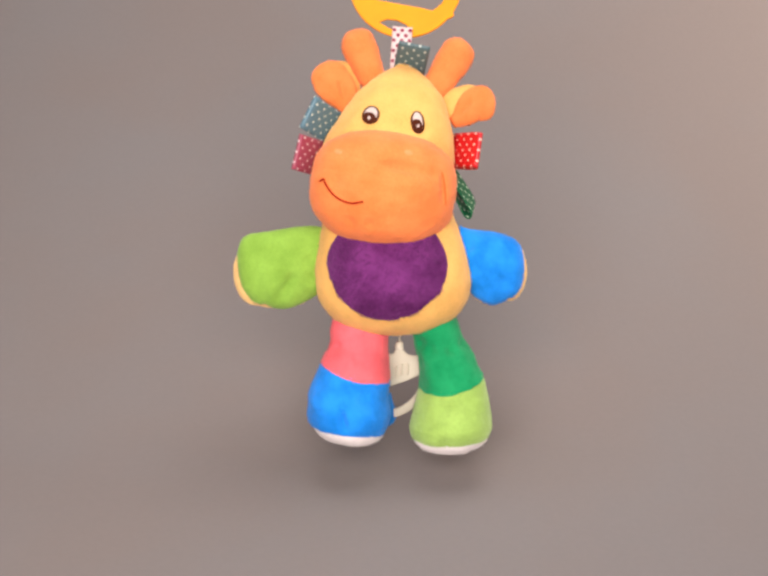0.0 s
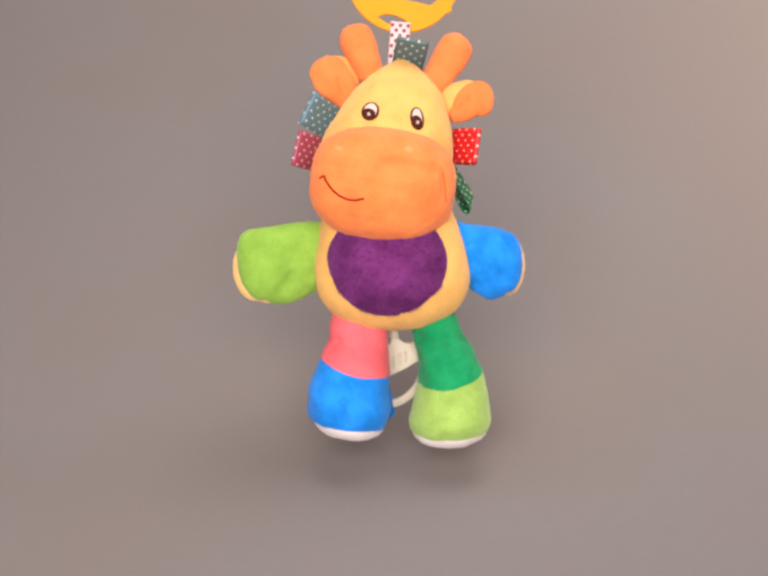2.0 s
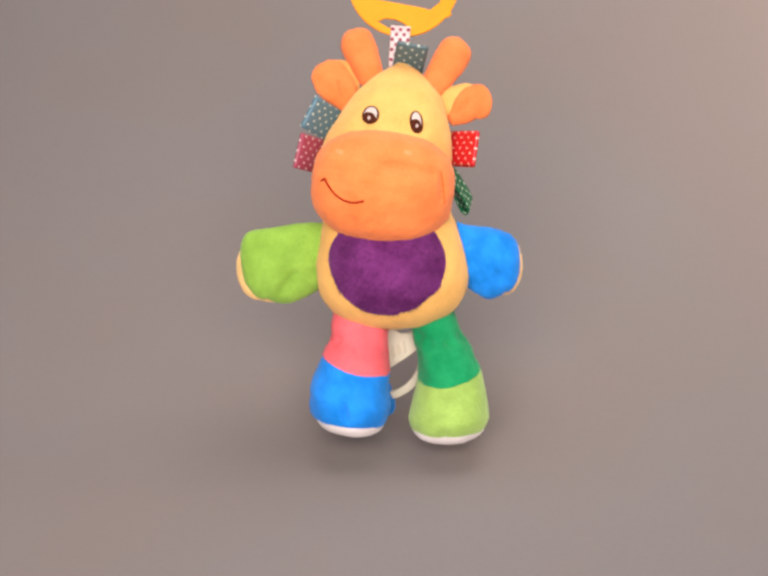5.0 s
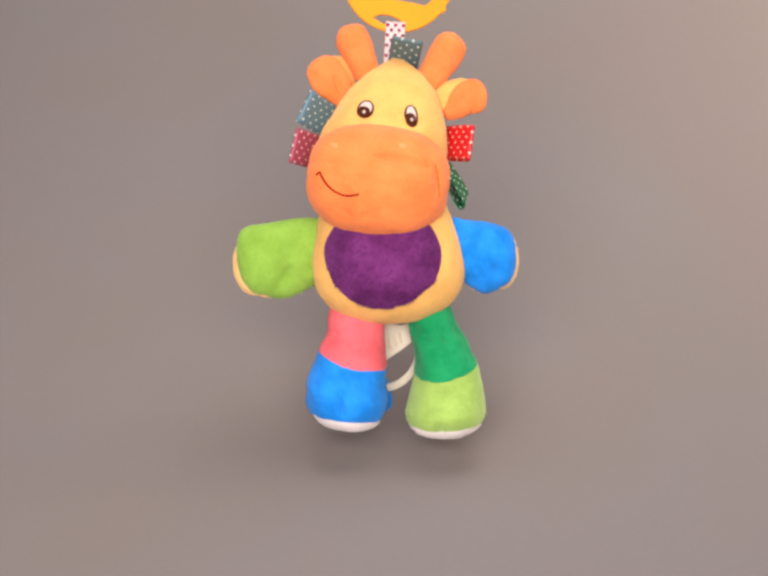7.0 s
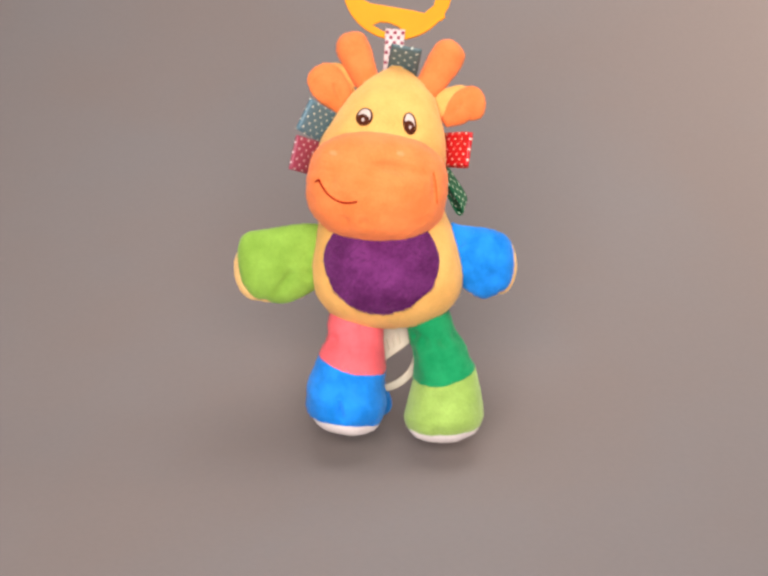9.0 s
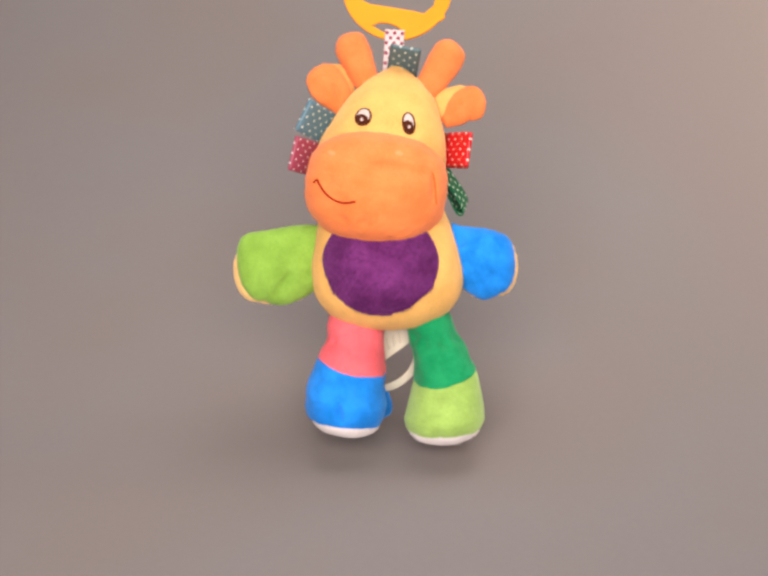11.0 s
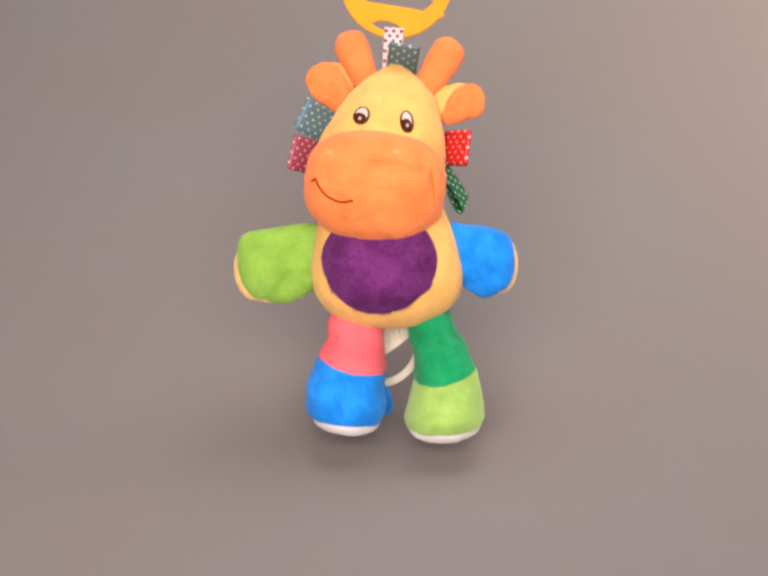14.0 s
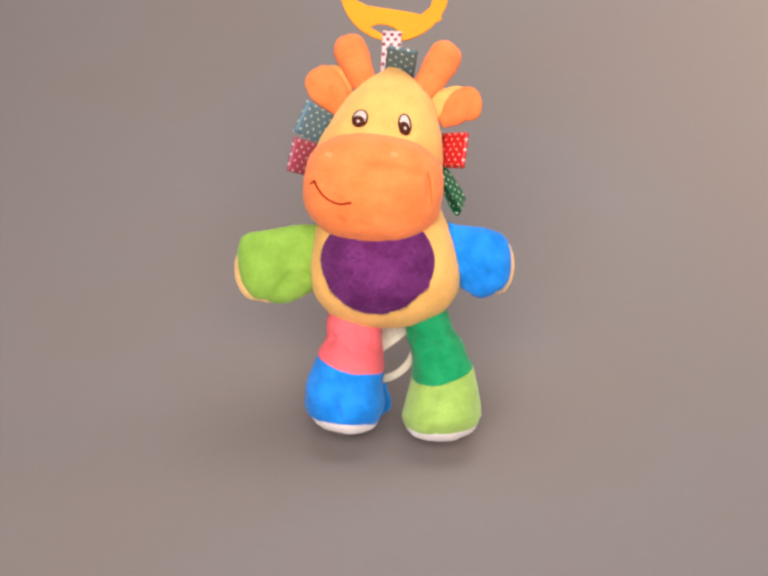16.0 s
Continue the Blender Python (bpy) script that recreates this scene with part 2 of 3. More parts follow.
def fur(bm, ob, cx, cz, rx, rz, turn, count, length, width, lift, seed, power=2.0):
    """Adds short tufts, combed down in whorls, over an oval on the front of ob."""
    rng = random.Random(seed)
    c, s = math.cos(radians(-turn)), math.sin(radians(-turn))
    bm.normal_update()
    normals = [v.normal.copy() for v in bm.verts]
    for _ in range(count):
        a, f = rng.uniform(0, 2 * math.pi), math.sqrt(rng.uniform(0, 1))
        x = math.copysign(abs(math.cos(a)) ** (2 / power), math.cos(a)) * rx * f
        z = math.copysign(abs(math.sin(a)) ** (2 / power), math.sin(a)) * rz * f
        place, normal = front(ob, cx + x * c - z * s, cz + x * s + z * c, lift)
        whorl = noise.noise_vector(place * 95) * 1.6
        flow = Vector((whorl.x, 0, -0.7 + whorl.z))
        flow = (flow - normal * flow.dot(normal)).normalized()
        d = (flow + normal * rng.uniform(0.08, 0.3) + Vector((rng.uniform(-0.3, 0.3), 0, rng.uniform(-0.3, 0.3)))).normalized()
        p = d.cross(normal).normalized()
        q = d.cross(p)
        w, l = width * U * rng.uniform(0.6, 1.2), length * U * rng.uniform(0.6, 1.3)
        base = [bm.verts.new(place + (p * math.cos(t) + q * math.sin(t)) * w) for t in (0, 2.1, 4.2)]
        tip = bm.verts.new(place + d * l)
        for i in range(3):
            bm.faces.new((base[i], base[(i + 1) % 3], tip))
        lean = (normal + q * rng.uniform(-0.4, 0.4) + p * rng.uniform(-0.4, 0.4)).normalized()
        normals += [lean] * 4
    return normals


def nap(ob, count, length, width, seed):
    """Combs short pile over a velour part: fine tufts lying along the skin, shaded with the skin's own normals."""
    rng = random.Random(seed)
    bm = bmesh.new()
    bm.from_mesh(ob.data)
    bm.normal_update()
    normals = [v.normal.copy() for v in bm.verts]
    faces = [f for f in bm.faces if len(f.verts) == 4]
    for f in rng.choices(faces, [f.calc_area() for f in faces], k=count):
        a, b, c, d = (v.co for v in f.verts)
        u, w = rng.random(), rng.random()
        place = a.lerp(b, u).lerp(d.lerp(c, u), w)
        n = f.normal
        flow = Vector((0, 0, -0.6)) + noise.noise_vector(place * 60) * 1.5
        flow = flow - n * flow.dot(n) + Vector([rng.uniform(-0.25, 0.25) for _ in range(3)])
        d = (flow.normalized() + n * rng.uniform(0.12, 0.5)).normalized()
        p = d.cross(n).normalized()
        q = d.cross(p)
        r, l = width * U * rng.uniform(0.6, 1.2), length * U * rng.uniform(0.5, 1.3)
        root = place - n * r * 0.6
        base = [bm.verts.new(root + (p * math.cos(t) + q * math.sin(t)) * r) for t in (0, 2.1, 4.2)]
        tip = bm.verts.new(place + d * l)
        for i in range(3):
            bm.faces.new((base[i], base[(i + 1) % 3], tip))
        shade = (n + p * rng.uniform(-0.16, 0.16) + q * rng.uniform(-0.16, 0.16)).normalized()
        normals += [shade] * 4
    bm.to_mesh(ob.data)
    bm.free()
    ob.data.polygons.foreach_set("use_smooth", [True] * len(ob.data.polygons))
    ob.data.normals_split_custom_set_from_vertices(normals)


def thread(points, radius, seg=8, closed=False):
    """A round cord through points, in metres."""
    bm = bmesh.new()
    rings = []
    pts = [Vector(p) for p in points]
    for i, p in enumerate(pts):
        d = (pts[min(i + 1, len(pts) - 1)] - pts[max(i - 1, 0)]).normalized()
        a = d.orthogonal().normalized() if not rings else (last - d * last.dot(d)).normalized()
        last = a
        b = d.cross(a)
        rings.append([bm.verts.new(p + (a * math.cos(t) + b * math.sin(t)) * radius) for t in [2 * math.pi * j / seg for j in range(seg)]])
    for a, b in zip(rings, rings[1:]):
        for j in range(seg):
            bm.faces.new((a[j], a[(j + 1) % seg], b[(j + 1) % seg], b[j]))
    bm.faces.new(rings[0][::-1])
    bm.faces.new(rings[-1])
    bmesh.ops.recalc_face_normals(bm, faces=bm.faces)
    return bm


def ribbon(root, out, along, length, width, bulge, thick=2.2, cols=9, skew=False, lean=0.0):
    """A folded ribbon loop: root is the middle of its sewn end, out its way, along its width's way."""
    root, out, along = Vector(root), Vector(out).normalized(), Vector(along)
    along = along.normalized() if skew else (along - out * along.dot(out)).normalized()
    depth = out.cross(along).normalized()
    if depth.y > 0:
        depth = -depth
    prof = []
    n = 22
    for i in range(n + 1):
        a = math.pi * i / n
        s = length * (1 - (1 - math.sin(a)) ** 1.35)
        prof.append((s, bulge * math.cos(a) * (0.1 + 0.9 * math.sin(a)) + lean * s))
    bm = bmesh.new()
    uv = bm.loops.layers.uv.new("UVMap")
    dist = [0.0]
    for a, b in zip(prof, prof[1:]):
        dist.append(dist[-1] + math.hypot(b[0] - a[0], b[1] - a[1]))
    coords = {}
    skins = []
    for side in (0.0, thick):
        grid = []
        for i, (s, h) in enumerate(prof):
            p, q = prof[max(i - 1, 0)], prof[min(i + 1, n)]
            t = Vector((q[0] - p[0], q[1] - p[1])).normalized()
            nx, ny = -t.y, t.x
            row = []
            for j in range(cols + 1):
                w = (j / cols - 0.5) * width
                wave = 1.2 * noise.noise(Vector((s / 30, w / 30, root.x)))
                v = bm.verts.new((root + out * (s + nx * side) + depth * (h + ny * side + wave) + along * w) * U)
                coords[v] = (w * U * 1000, dist[i] * U * 1000)
                row.append(v)
            grid.append(row)
        skins.append(grid)
    a, b = skins
    for i in range(n):
        for j in range(cols):
            bm.faces.new((a[i][j], a[i][j + 1], a[i + 1][j + 1], a[i + 1][j]))
            bm.faces.new((b[i][j], b[i + 1][j], b[i + 1][j + 1], b[i][j + 1]))
        for j in (0, cols):
            bm.faces.new((a[i][j], a[i + 1][j], b[i + 1][j], b[i][j]))
    for i in (0, n):
        for j in range(cols):
            bm.faces.new((a[i][j], a[i][j + 1], b[i][j + 1], b[i][j]))
    for f in bm.faces:
        for l in f.loops:
            l[uv].uv = coords[l.vert]
    bmesh.ops.recalc_face_normals(bm, faces=bm.faces)
    return bm


def plate(outlines, thick, y, bevel=2.5):
    """A flat moulded piece with holes; outlines in (across, up), first the rim, then the holes."""
    cu = bpy.data.curves.new("outline", "CURVE")
    cu.dimensions, cu.fill_mode, cu.extrude, cu.bevel_depth, cu.bevel_resolution = "2D", "BOTH", (thick / 2 - bevel) * U, bevel * U, 3
    cu.offset = -bevel * U
    for line in outlines:
        sp = cu.splines.new("POLY")
        sp.points.add(len(line) - 1)
        for pt, (x, z) in zip(sp.points, line):
            pt.co = (x * U, z * U, 0, 1)
        sp.use_cyclic_u = True
    ob = new("outline", cu)
    me = bpy.data.meshes.new_from_object(ob.evaluated_get(bpy.context.evaluated_depsgraph_get()))
    bm = bmesh.new()
    bm.from_mesh(me)
    bpy.data.objects.remove(ob)
    bpy.data.meshes.remove(me)
    bpy.data.curves.remove(cu)
    bmesh.ops.transform(bm, matrix=Matrix.Translation((0, y * U, 0)) @ Matrix.Rotation(radians(90), 4, "X"), verts=bm.verts)
    return bm


def arc(cx, cz, r, a0, a1, n=40):
    return [(cx + r * math.cos(radians(a0 + (a1 - a0) * i / n)), cz + r * math.sin(radians(a0 + (a1 - a0) * i / n))) for i in range(n + 1)]


def build_toy():
    toy = new("plush_giraffe", None)
    tagged(toy, "colourful plush giraffe baby toy hanging above the grey paper", "soft toy")

    # body and belly
    body = part("body", loft([(-10, 80, 0, 124, 92, 0), (-5, 42, 0, 137, 105, 0), (-2, 0, 0, 148, 112, 0), (1, -45, 0, 157, 120, 0),
                              (3, -75, 0, 158, 121, 0)], (30,), (110, 2.2), 80, 9, 2.45, axis=(0, -1)), YELLOW, toy, "yellow velour body")
    belly = patch(body, -10, -42, 117, 107, 2, 7, 30, 110, 1.88, 3, 1.4, 0.04)
    shade = fur(belly, body, -10, -42, 114.5, 104.5, 7, 17000, 8.5, 1.5, 3.0, 5, 1.88)
    belly = part("belly", belly, PURPLE, toy, "fluffy purple belly patch")
    belly.data.normals_split_custom_set_from_vertices(shade)

    # head
    head = part("head", loft([(22, 365, 5, 15, 11, 0), (21, 357, 4, 30, 22, 0), (18, 340, 3, 54, 40, 0), (15, 322, 0, 73, 56, 0), (12, 300, -2, 91, 73, 0), (5, 260, -5, 111, 91, 0),
                              (-4, 220, -8, 128, 102, 0), (-10, 180, -8, 137, 108, 0), (-12, 130, -8, 138, 105, 0)], (6, 1.9), (95, 2.2), 80, 8, axis=(0, -1)),
                YELLOW, toy, "yellow velour head")
    folds = ((-14, -172, 141, 12, 4), (-2, -172, 142, 12, 7), (10, -172, 141, 13, 10), (22, -172, 139, 13, 12), (34, -172, 137, 13, 13), (46, -170, 135, 13, 13), (58, -168, 132, 13, 12),
             (70, -165, 129, 13, 10), (82, -155, 126, 12, 7), (40, -172, 88, 48, -9), (-62, -168, 96, 40, -5), (-20, -172, 178, 50, -5),
             (-103, -150, 112, 16, 5), (101, -140, 116, 10, 8), (102, -140, 104, 10, 9), (103, -140, 92, 10, 9), (103, -140, 80, 10, 7), (99, -142, 128, 10, 6),
             (-8, -172, 14, 10, 7), (-7, -172, 25, 9, 7), (-6, -172, 36, 9, 6), (-4, -172, 48, 9, 4), (-40, -160, 20, 12, 6), (-44, -160, 32, 11, 5), (34, -160, 17, 12, 6), (40, -160, 30, 11, 5), (76, -150, 30, 16, 5), (-84, -150, 38, 16, 4))
    muzzle = part("muzzle", loft([(-18, 124, -74, 143, 97, 0), (-18, 109, -76, 144, 98, 0), (-18, 95, -76, 143, 98, 0)],
                                 (95, 2.35), (104, 2.15), 150, 10, 2.15, 0.9, (-18, 109, 7), 4.0, folds, (0, -1), 40, 1.45), ORANGE, toy, "puffy orange velour muzzle")
    line = spline([(-139, 115), (-131, 119), (-127, 110), (-114, 90.5), (-96, 77), (-76, 71), (-55, 73.5)], 7)
    part("smile", thread([front(muzzle, x, z, 0.5)[0] for x, z in line], 2.0 * U), RED_THREAD, toy, "red stitched smile")
    # thin darker orange line down the right cheek
    line = spline([(95, 132), (99, 112), (101, 90), (102, 70)], 6)
    part("cheek_seam", thread([front(muzzle, x, z, 0.1)[0] for x, z in line], 1.3 * U), CHEEK_LINE, toy)
    for x, z in ((-103, 171), (30, 167)):
        part("nostril", patch(muzzle, x, z, 8, 5, 0.3, 20, 4, 16), PALE_ORANGE, toy, "pale stitched nostril")

    for x, z, rx, rz, tilt, px, pz, wx, wz in ((-41.5, 248.5, 17, 19.5, 18, -3.4, -6.2, -2.5, -7.0), (49, 234, 13.8, 23.3, -7, -1.8, -7.5, 0.0, -8)):
        eye = part("eye", patch(head, x, z, rx, rz, 1.4, tilt, 6, 36, wobble=0.05), BROWN, toy, "brown outlined stitched eye")
        part("eye_white", patch(head, x, z + 1, rx - 4.3, rz - 4.3, 2.2, tilt, 6, 32, wobble=0.06), WHITE_THREAD, eye, "white thread")
        part("pupil", patch(head, x + px, z + pz, rx * 0.77, rz * 0.58, 3.0, tilt, 5, 28, wobble=0.08), BROWN, eye)
        part("glint", patch(head, x + wx, z + wz, 2.6, 3.0, 3.8, 0, 3, 14), WHITE_THREAD, eye, "white thread")

    # horns and ears
    for rows, seed in ((((-37, 333, 12, 26, 24, 0), (-49, 364, 12, 31, 28, 0), (-61, 394, 12, 36, 32, 0), (-67, 408, 12, 36, 32, 0)), 1.0),
                       (((84, 312, 14, 28, 24, 0), (99, 338, 14, 31, 28, 0), (121, 371, 14, 36, 31, 0), (132, 389, 14, 36, 31, 0)), 2.0)):
        part("horn", loft(rows, None, (36, 2.2), 56, 7, 2.2, 0.9, None, seed), ORANGE, toy, "stuffed orange horn")
    crease = ((-101, -20, 326, 8, 10), (-99, -20, 314, 8, 13), (-97, -20, 302, 8, 14), (-95, -18, 290, 8, 10))
    ear = part("ear", loft(((-82, 294, 18, 24, 12, 0), (-96, 312, 16, 38, 17, 0), (-110, 332, 16, 44, 18, 0), (-116, 343, 16, 44, 18, 0)), None, (33, 2.2), 56), YELLOW, toy, "yellow backed ear")
    part("inner_ear", loft(((-84, 282, 6, 20, 8, 0), (-102, 306, -6, 34, 12, 0), (-121, 331, -9, 39, 12, 0), (-127, 342, -9, 38, 12, 0)), None, (31, 2.2), 56, seed=3.0, dents=crease), ORANGE, ear, "orange lining")
    ear = part("ear", loft(((104, 276, 8, 24, 12, 0), (128, 284, 6, 36, 16, 0), (158, 289, 6, 39, 17, 0), (176, 290, 6, 34, 17, 0)), None, (34, 2.3), 56), YELLOW, toy, "yellow backed ear")
    part("inner_ear", loft(((122, 250, 4, 12, 8, 0), (147, 267, -8, 28, 12, 0), (167, 284, -10, 34, 12, 0), (179, 287, -10, 36, 12, 0)), None, (31, 2.3), 56, seed=5.0, dents=((134, -20, 266, 10, 8), (144, -20, 276, 10, 9), (153, -20, 287, 10, 7))), ORANGE, ear, "orange lining")

    # arms
    arm = part("arm", loft(((-140, -27, 0, 64, 28, 0), (-172, -37, -2, 75, 34, 0), (-212, -48, -3, 81, 37, 0), (-248, -51, -3, 79, 36, 0), (-272, -49, -3, 73, 33, 0)), None, (41, 2.2), 64, 8,
                           seed=6.0, axis=(-1, 0, -0.985, -0.17), dents=((-200, -38, -70, 14, 6), (-206, -38, -82, 14, 9), (-213, -38, -94, 14, 11), (-221, -38, -105, 14, 10), (-230, -36, -115, 13, 7), (-165, -36, -30, 20, 4), (-160, -34, -70, 16, 5)), deepen=1.3), LIME, toy, "lime green stuffed arm")
    part("arm_back", loft(((-140, -30, 14, 62, 24, 0), (-175, -42, 14, 74, 28, 0), (-215, -51, 12, 77, 30, 0), (-250, -56, 11, 73, 29, 0), (-279, -57, 10, 67, 27, 0)), None, (46, 2.0), 64, 8, seed=7.0, axis=(-1, 0)),
         LIT_YELLOW, arm, "yellow back of the arm")
    arm = part("arm", loft(((138, -13, 0, 52, 26, 0), (162, -34, -2, 66, 33, 0), (200, -47, -3, 75, 37, 0), (226, -47, -3, 69, 35, 0), (238, -46, -3, 63, 33, 0)), None, (32, 2.0), 64, 8,
                           seed=8.0, axis=(1, 0), dents=((146, -28, 24, 11, 12), (150, -30, 12, 13, 14), (156, -32, -2, 12, 10), (168, -36, -98, 18, 2), (200, -38, -20, 22, 4), (225, -36, -80, 18, 4)), deepen=1.5), BLUE, toy, "blue stuffed arm")
    part("arm_back", loft(((142, -24, 14, 46, 22, 0), (166, -40, 14, 64, 27, 0), (204, -48, 12, 75, 30, 0), (230, -49, 11, 67, 28, 0), (242, -52, 10, 61, 26, 0)), None, (34, 2.0), 64, 8, seed=9.0, axis=(1, 0)),
         LIT_YELLOW, arm, "yellow back of the arm")

    # legs
    dents = ((-126, 0, -206, 17, 9), (-112, -30, -207, 18, 7), (-90, -60, -204, 16, 5), (-40, -58, -185, 20, 5), (-62, -62, -236, 24, 4),
             (-93, -102, -362, 8, 6), (-95, -102, -354, 8, 8), (-97, -102, -346, 8, 9), (-98, -102, -338, 8, 8), (-99, -102, -330, 8, 5), (-55, -90, -305, 24, 5), (-112, -80, -315, 22, 5), (-130, -60, -345, 18, 5))
    leg = part("leg", loft(((-62, -145, 8, 55, 46, 0), (-66, -180, 4, 60, 52, 0.05), (-68, -210, 2, 62, 56, 0.12), (-71, -235, -4, 68, 62, 0.22), (-73, -252, -7.5, 72.5, 66.5, 0.27), (-73.2, -254, -7.5, 70.5, 64.5, 0.27)), None, None, 72, 10, 2.1, 1.0, None, 10.0,
                           dents, (-0.12, -0.99, -0.29, -0.957), deepen=1.8), PINK, toy, "pink velour leg")
    part("foot", loft(((-72, -243, -6, 66, 61, 0.25), (-73.5, -255, -7.5, 72, 67, 0.27), (-82.5, -288, -12, 77, 76, 0.22), (-86.5, -316, -16, 83.5, 84, 0.14), (-86, -331, -18, 84.5, 85, 0.1)), None, (68, 2.5, 0.57), 130, 10, 2.15, 1.0, None, 10.0, dents, (-0.29, -0.957, -0.13, -0.99), deepen=1.5),
         BLUE, leg, "blue velour foot")
    part("heel", loft(((-64, -312, 50, 66, 34, 0), (-65, -340, 50, 74, 38, 0), (-65, -357, 50, 74, 38, 0)), (20,), (30, 2.2), 56, 7, 2.1, 0.9, None, 21.0), BLUE, leg)
    part("sole", loft(((-85, -345, -15, 67, 68, 0.1), (-86, -358, -17, 74, 75, 0.1)), None, (44, 2.4), 72, 8, 2.15, 1.0, None, 10.0, dents, (-0.13, -0.99)), WHITE_PLUSH, leg, "white velour sole")
    dents = ((62, -20, -200, 16, 8), (75, -50, -212, 16, 8), (120, -50, -212, 14, 10), (110, -55, -203, 13, 10), (98, -58, -196, 13, 9), (140, -20, -205, 16, 5), (100, -66, -250, 24, 4),
             (50, -10, -240, 22, 5), (176, 0, -252, 20, 8), (95, -90, -330, 24, 4), (145, -85, -310, 22, 5), (105, -98, -395, 12, 5), (160, -60, -345, 18, 4), (80, -70, -365, 16, 3))
    leg = part("leg", loft(((80, -140, 8, 45, 44, 0), (95, -195, 4, 50, 50, 0.1), (107, -225, 2, 55, 55, 0.15), (115, -252, -4, 60, 61, 0.28), (120, -276, -8, 67, 66, 0.32), (120.5, -278, -8, 65, 64, 0.32)), None, None, 72, 10, 2.1, 1.0, None, 13.0,
                           dents, (0.29, -0.957), deepen=1.7), GREEN, toy, "dark green velour leg")
    part("foot", loft(((117, -256, -5, 58, 58, 0.3), (120, -277, -8, 66, 65, 0.32), (120, -308, -12, 74, 75, 0.22), (119, -343, -16, 81, 83, 0.12), (118, -361, -18, 83, 84, 0.08)), None, (56, 2.2, 0.88), 72, 10, 2.15, 1.0, None, 13.0, dents, (0.3, -0.95, 0.06, -1), deepen=1.5),
         LIGHT_LIME, leg, "light green velour foot")
    part("sole", loft(((119, -365, -15, 70, 68, 0.1), (118, -378, -17, 76, 75, 0.08)), None, (43, 2.3), 72, 8, 2.15, 1.0, None, 13.0, dents, (0.06, -1)), WHITE_PLUSH, leg, "white velour sole")

    # ribbon tags
    part("ribbon_tag", ribbon((-112, 20, 237), (-48, 0, 30), (-33, 8, -64), 61, 69, 34, skew=True, lean=1.15), SLATE, toy, "slate blue ribbon loop with white dots")
    part("ribbon_tag", ribbon((-140, 20, 175), (-54, 0, 18), (-18, 8, -72), 52, 72, 26, skew=True, lean=1.15), MAUVE, toy, "mauve ribbon loop with white dots")
    part("ribbon_tag", ribbon((120, 20, 194), (60, 0, -13), (-11, -4, -74), 55, 71, 26, skew=True, lean=1.15), RED, toy, "red ribbon loop with white dots")
    part("ribbon_tag", ribbon((122, 34, 152), (44, 0, -82), (13, 55, 30), 92, 64, 14, skew=True), LEAF, toy, "green ribbon loop with white dots")
    part("ribbon_tag", ribbon((35, 22, 356), (8, 0, 60), (74, 6, -13), 46, 64, 18, skew=True, lean=1.15), GREY_RIBBON, toy, "slate grey ribbon loop with white dots")
    part("hanging_ribbon", ribbon((16, 22, 358), (6, 0, 90), (40, 0, -2), 91, 41, 18), SPOTTED, toy, "white ribbon with dark red dots")

    # hanging ring
    rim = arc(28, 546, 118, 125, 318) + [(120, 468), (129, 474), (127, 481), (138, 500)] + arc(28, 546, 118, -18, 120)
    hole = [(-30, 506), (60, 490), (84, 484), (104, 500)] + arc(28, 546, 86, -20, 200)
    slot = [(-26, 460), (-10, 466), (10, 464), (28, 456), (42, 444), (20, 443), (-4, 447)]
    part("hanging_ring", plate([rim, hole, slot], 9, 22), YELLOW_PLASTIC, toy, "yellow plastic hanging ring")
    return toy


def build_pull(toy):
    rim = arc(0, 0, 95, 156, 360, 60) + [(92, 22), (86, 33), (76, 36), (62, 36), (50, 38), (42, 46), (36, 54), (26, 54), (20, 40), (0, 37), (-62, 38)]
    hole = arc(0, 0, 78, 212, 358, 40) + [(46, -17), (-14, -36)]
    pull = part("pull_ring", plate([rim, hole], 10, 0, 2.2), CREAM_PLASTIC, toy, "cream plastic pull ring")
    for x, z in ((24, 2), (36, 6), (48, 8)):
        part("grip_rib", loft(((x, z - 9, -5, 3, 2.5, 0), (x + 1, z + 9, -5, 3, 2.5, 0)), (3,), (3,), 12, 3, 2.0, 0.0), CREAM_PLASTIC, pull)
    part("cord", thread([(32 * U, 0, 50 * U), (33 * U, 0, 84 * U), (36 * U, 0, 124 * U), (36 * U, 0, 174 * U)], 2.2 * U), CORD, pull, "cream pull cord")
    part("knot", loft(((31, 52, 0, 9, 8, 0), (32, 60, 0, 8, 8, 0)), (6,), (7,), 20, 4), CORD, pull, "knotted cord end")
    return pull


PALE_ORANGE = plain("pale_orange_thread", (0.93, 0.30, 0.12), 0.85, 0.1)
CHEEK_LINE = plain("orange_seam", (0.62, 0.10, 0.018), 0.85, 0.1)
toy = build_toy()
pull = build_pull(toy)
PILE = {"body": 5000, "head": 5000, "muzzle": 5000, "horn": 1200, "ear": 900, "inner_ear": 1100, "arm": 2600, "arm_back": 1400, "leg": 2600, "foot": 3200, "heel": 700, "sole": 1000}
for piece in list(toy.children_recursive):
    kind = piece.name.split(".")[0]
    if kind in PILE:
        nap(piece, PILE[kind], 4.2, 0.8, len(piece.name) + int(abs(piece.bound_box[0][0]) * 1e4))


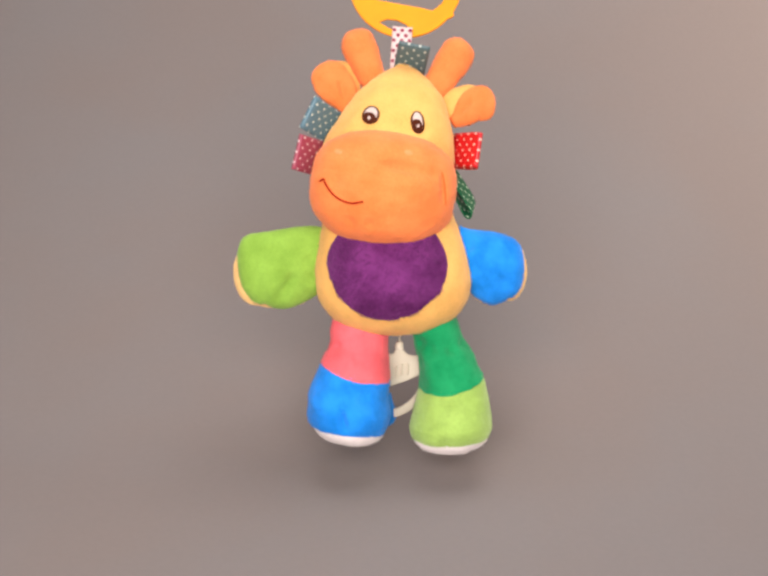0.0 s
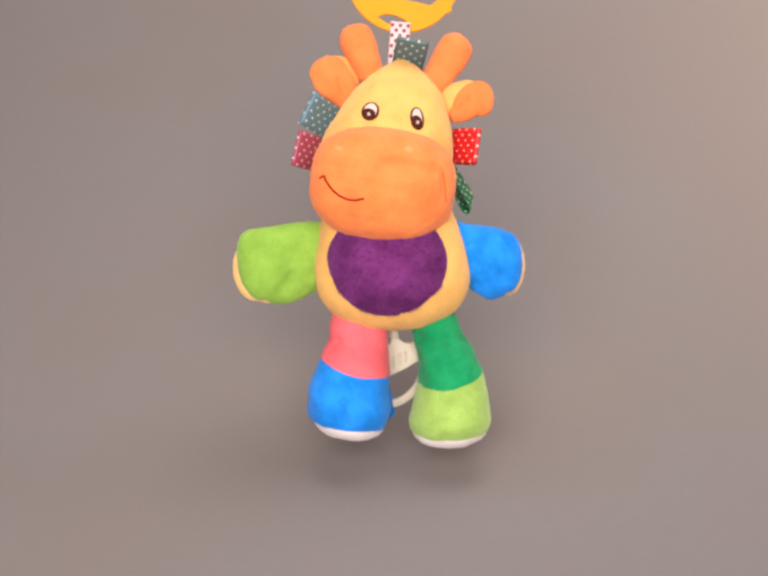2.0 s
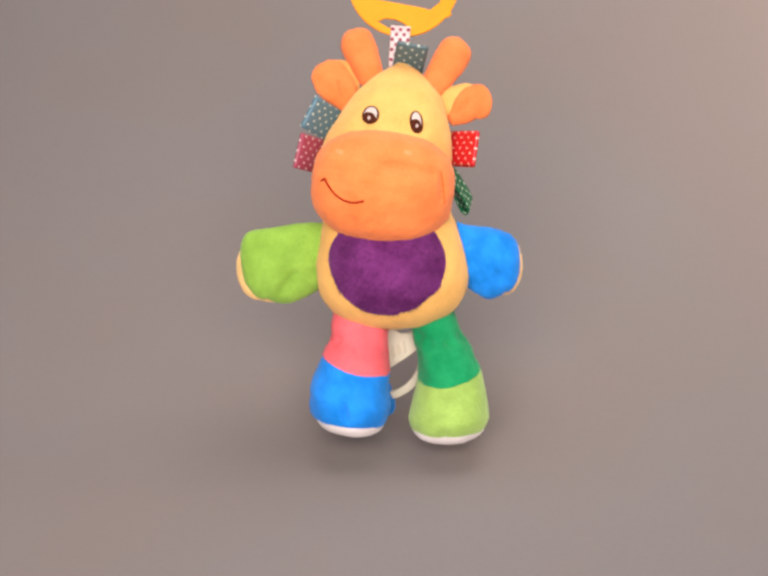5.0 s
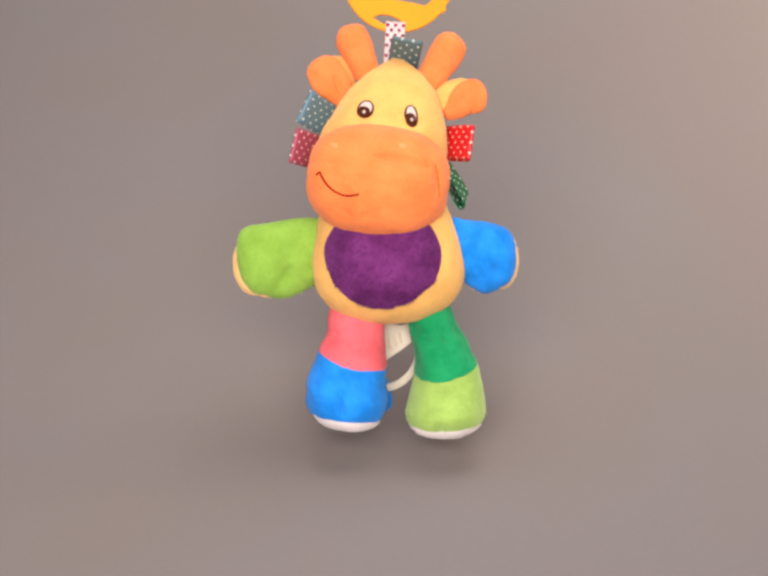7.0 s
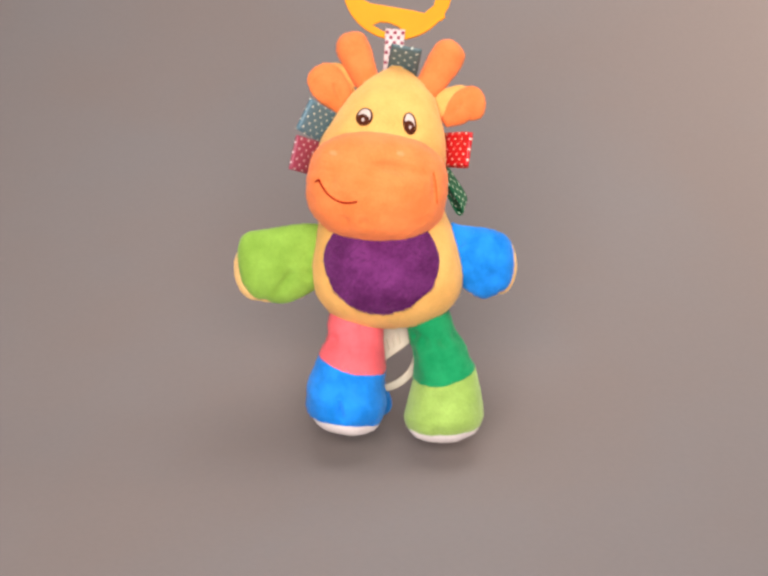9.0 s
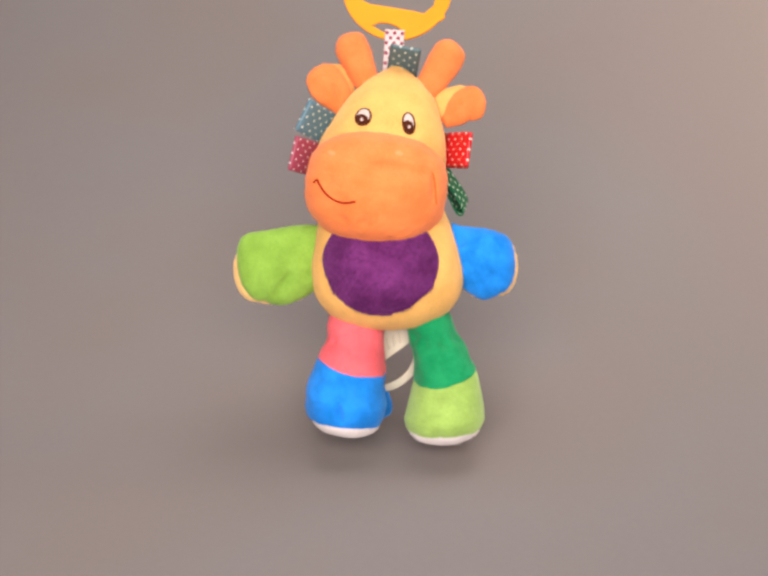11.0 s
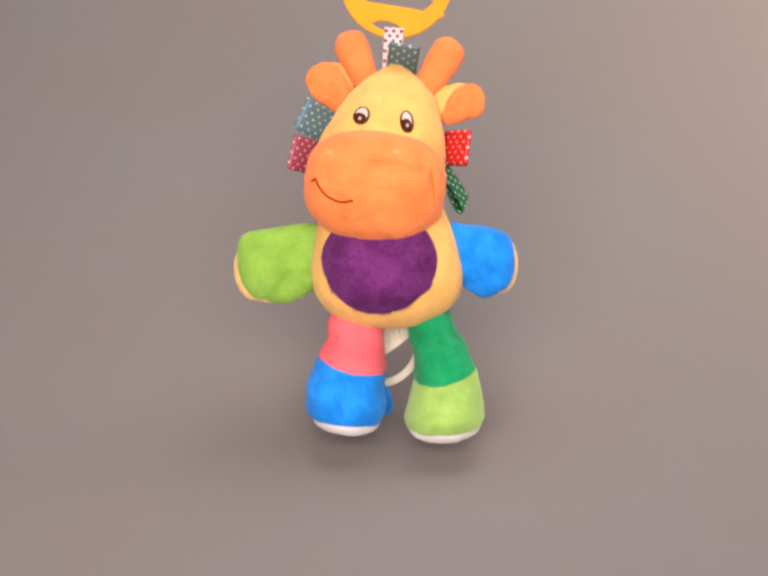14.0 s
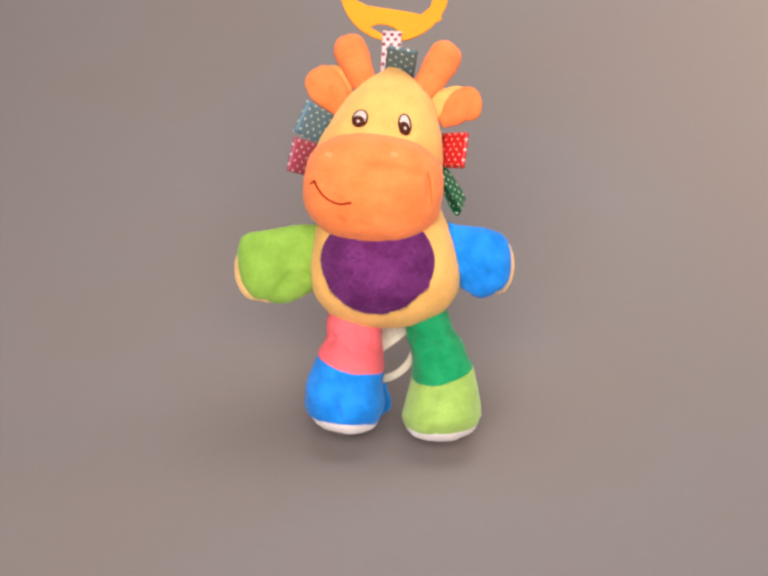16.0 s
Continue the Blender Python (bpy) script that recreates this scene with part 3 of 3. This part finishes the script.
def motions():
    # the toy sways a little, turns and drifts back; its pull cord winds in
    walk(toy, [
        (0, pose(0.0052, -0.0000, 0.1608, -5.00, 0.00, 0.00)),
        (0.5, pose(0.0044, 0.0037, 0.1605, -3.32, 0.31, 0.88)),
        (1, pose(0.0058, 0.0039, 0.1627, -3.75, 0.06, 1.33)),
        (1.5, pose(0.0045, 0.0046, 0.1629, -3.63, 0.19, 1.42)),
        (2, pose(0.0046, 0.0034, 0.1638, -3.82, -0.14, 1.23)),
        (2.5, pose(0.0046, 0.0032, 0.1628, -3.61, -0.07, 1.81)),
        (3, pose(0.0049, 0.0104, 0.1627, -3.58, -0.16, 1.87)),
        (3.5, pose(0.0050, 0.0094, 0.1628, -3.90, -0.05, 1.69)),
        (4, pose(0.0053, 0.0135, 0.1621, -3.37, -0.15, 1.16)),
        (4.2, pose(0.0053, 0.0140, 0.1632, -3.30, -0.15, 1.05)),
        (6.3, pose(0.0030, 0.0223, 0.1623, -2.72, -0.19, 0.39)),
        (6.5, pose(0.0027, 0.0206, 0.1652, -3.61, -0.34, 0.45)),
        (7, pose(0.0021, 0.0175, 0.1664, -4.08, -0.45, 0.32)),
        (7.5, pose(0.0023, 0.0189, 0.1651, -4.23, -0.54, -0.06)),
        (8, pose(0.0001, 0.0235, 0.1635, -3.60, -0.13, 0.01)),
        (8.5, pose(0.0012, 0.0194, 0.1613, -4.40, -0.25, -0.63)),
        (9, pose(0.0016, 0.0247, 0.1623, -3.53, -0.44, -0.43)),
        (9.2, pose(0.0015, 0.0247, 0.1607, -3.55, -0.45, -0.50)),
        (11.3, pose(0.0015, 0.0200, 0.1620, -4.40, -0.64, -1.35)),
        (11.5, pose(0.0011, 0.0198, 0.1622, -4.44, -0.65, -1.41)),
        (12, pose(0.0011, 0.0176, 0.1628, -4.21, -0.58, -1.96)),
        (12.5, pose(0.0005, 0.0239, 0.1621, -3.61, -0.63, -2.05)),
        (13, pose(0.0005, 0.0155, 0.1627, -4.76, -0.81, -2.37)),
        (13.5, pose(0.0011, 0.0184, 0.1629, -4.66, -0.82, -2.48)),
        (14, pose(0.0013, 0.0208, 0.1629, -3.90, -0.89, -2.62)),
        (14.5, pose(0.0013, 0.0215, 0.1621, -3.96, -0.90, -3.16)),
        (15, pose(0.0003, 0.0201, 0.1618, -4.70, -0.91, -2.69)),
        (15.5, pose(0.0005, 0.0233, 0.1623, -4.23, -1.01, -2.34)),
        (16, pose(0.0001, 0.0305, 0.1619, -3.49, -0.85, -2.68)),
    ])
    walk(pull, [
        (0, pose(-0.00517, 0.013, -0.08542, 0, 0.0, 0)),
        (1, pose(-0.00528, 0.013, -0.08430, 0, -4.0, 0)),
        (2, pose(-0.00540, 0.013, -0.08317, 0, -7.5, 0)),
        (3, pose(-0.00552, 0.013, -0.08205, 0, -10.0, 0)),
        (4, pose(-0.00567, 0.013, -0.08055, 0, -12.0, 0)),
        (6.5, pose(-0.00594, 0.013, -0.07793, 0, -15.0, 0)),
        (9, pose(-0.00629, 0.013, -0.07455, 0, -16.0, 0)),
        (12.5, pose(-0.00656, 0.013, -0.07193, 0, -16.5, 0)),
        (14, pose(-0.00668, 0.013, -0.07081, 0, -17.0, 0)),
        (16, pose(-0.00687, 0.013, -0.06893, 0, -17.0, 0)),
    ])


motions()
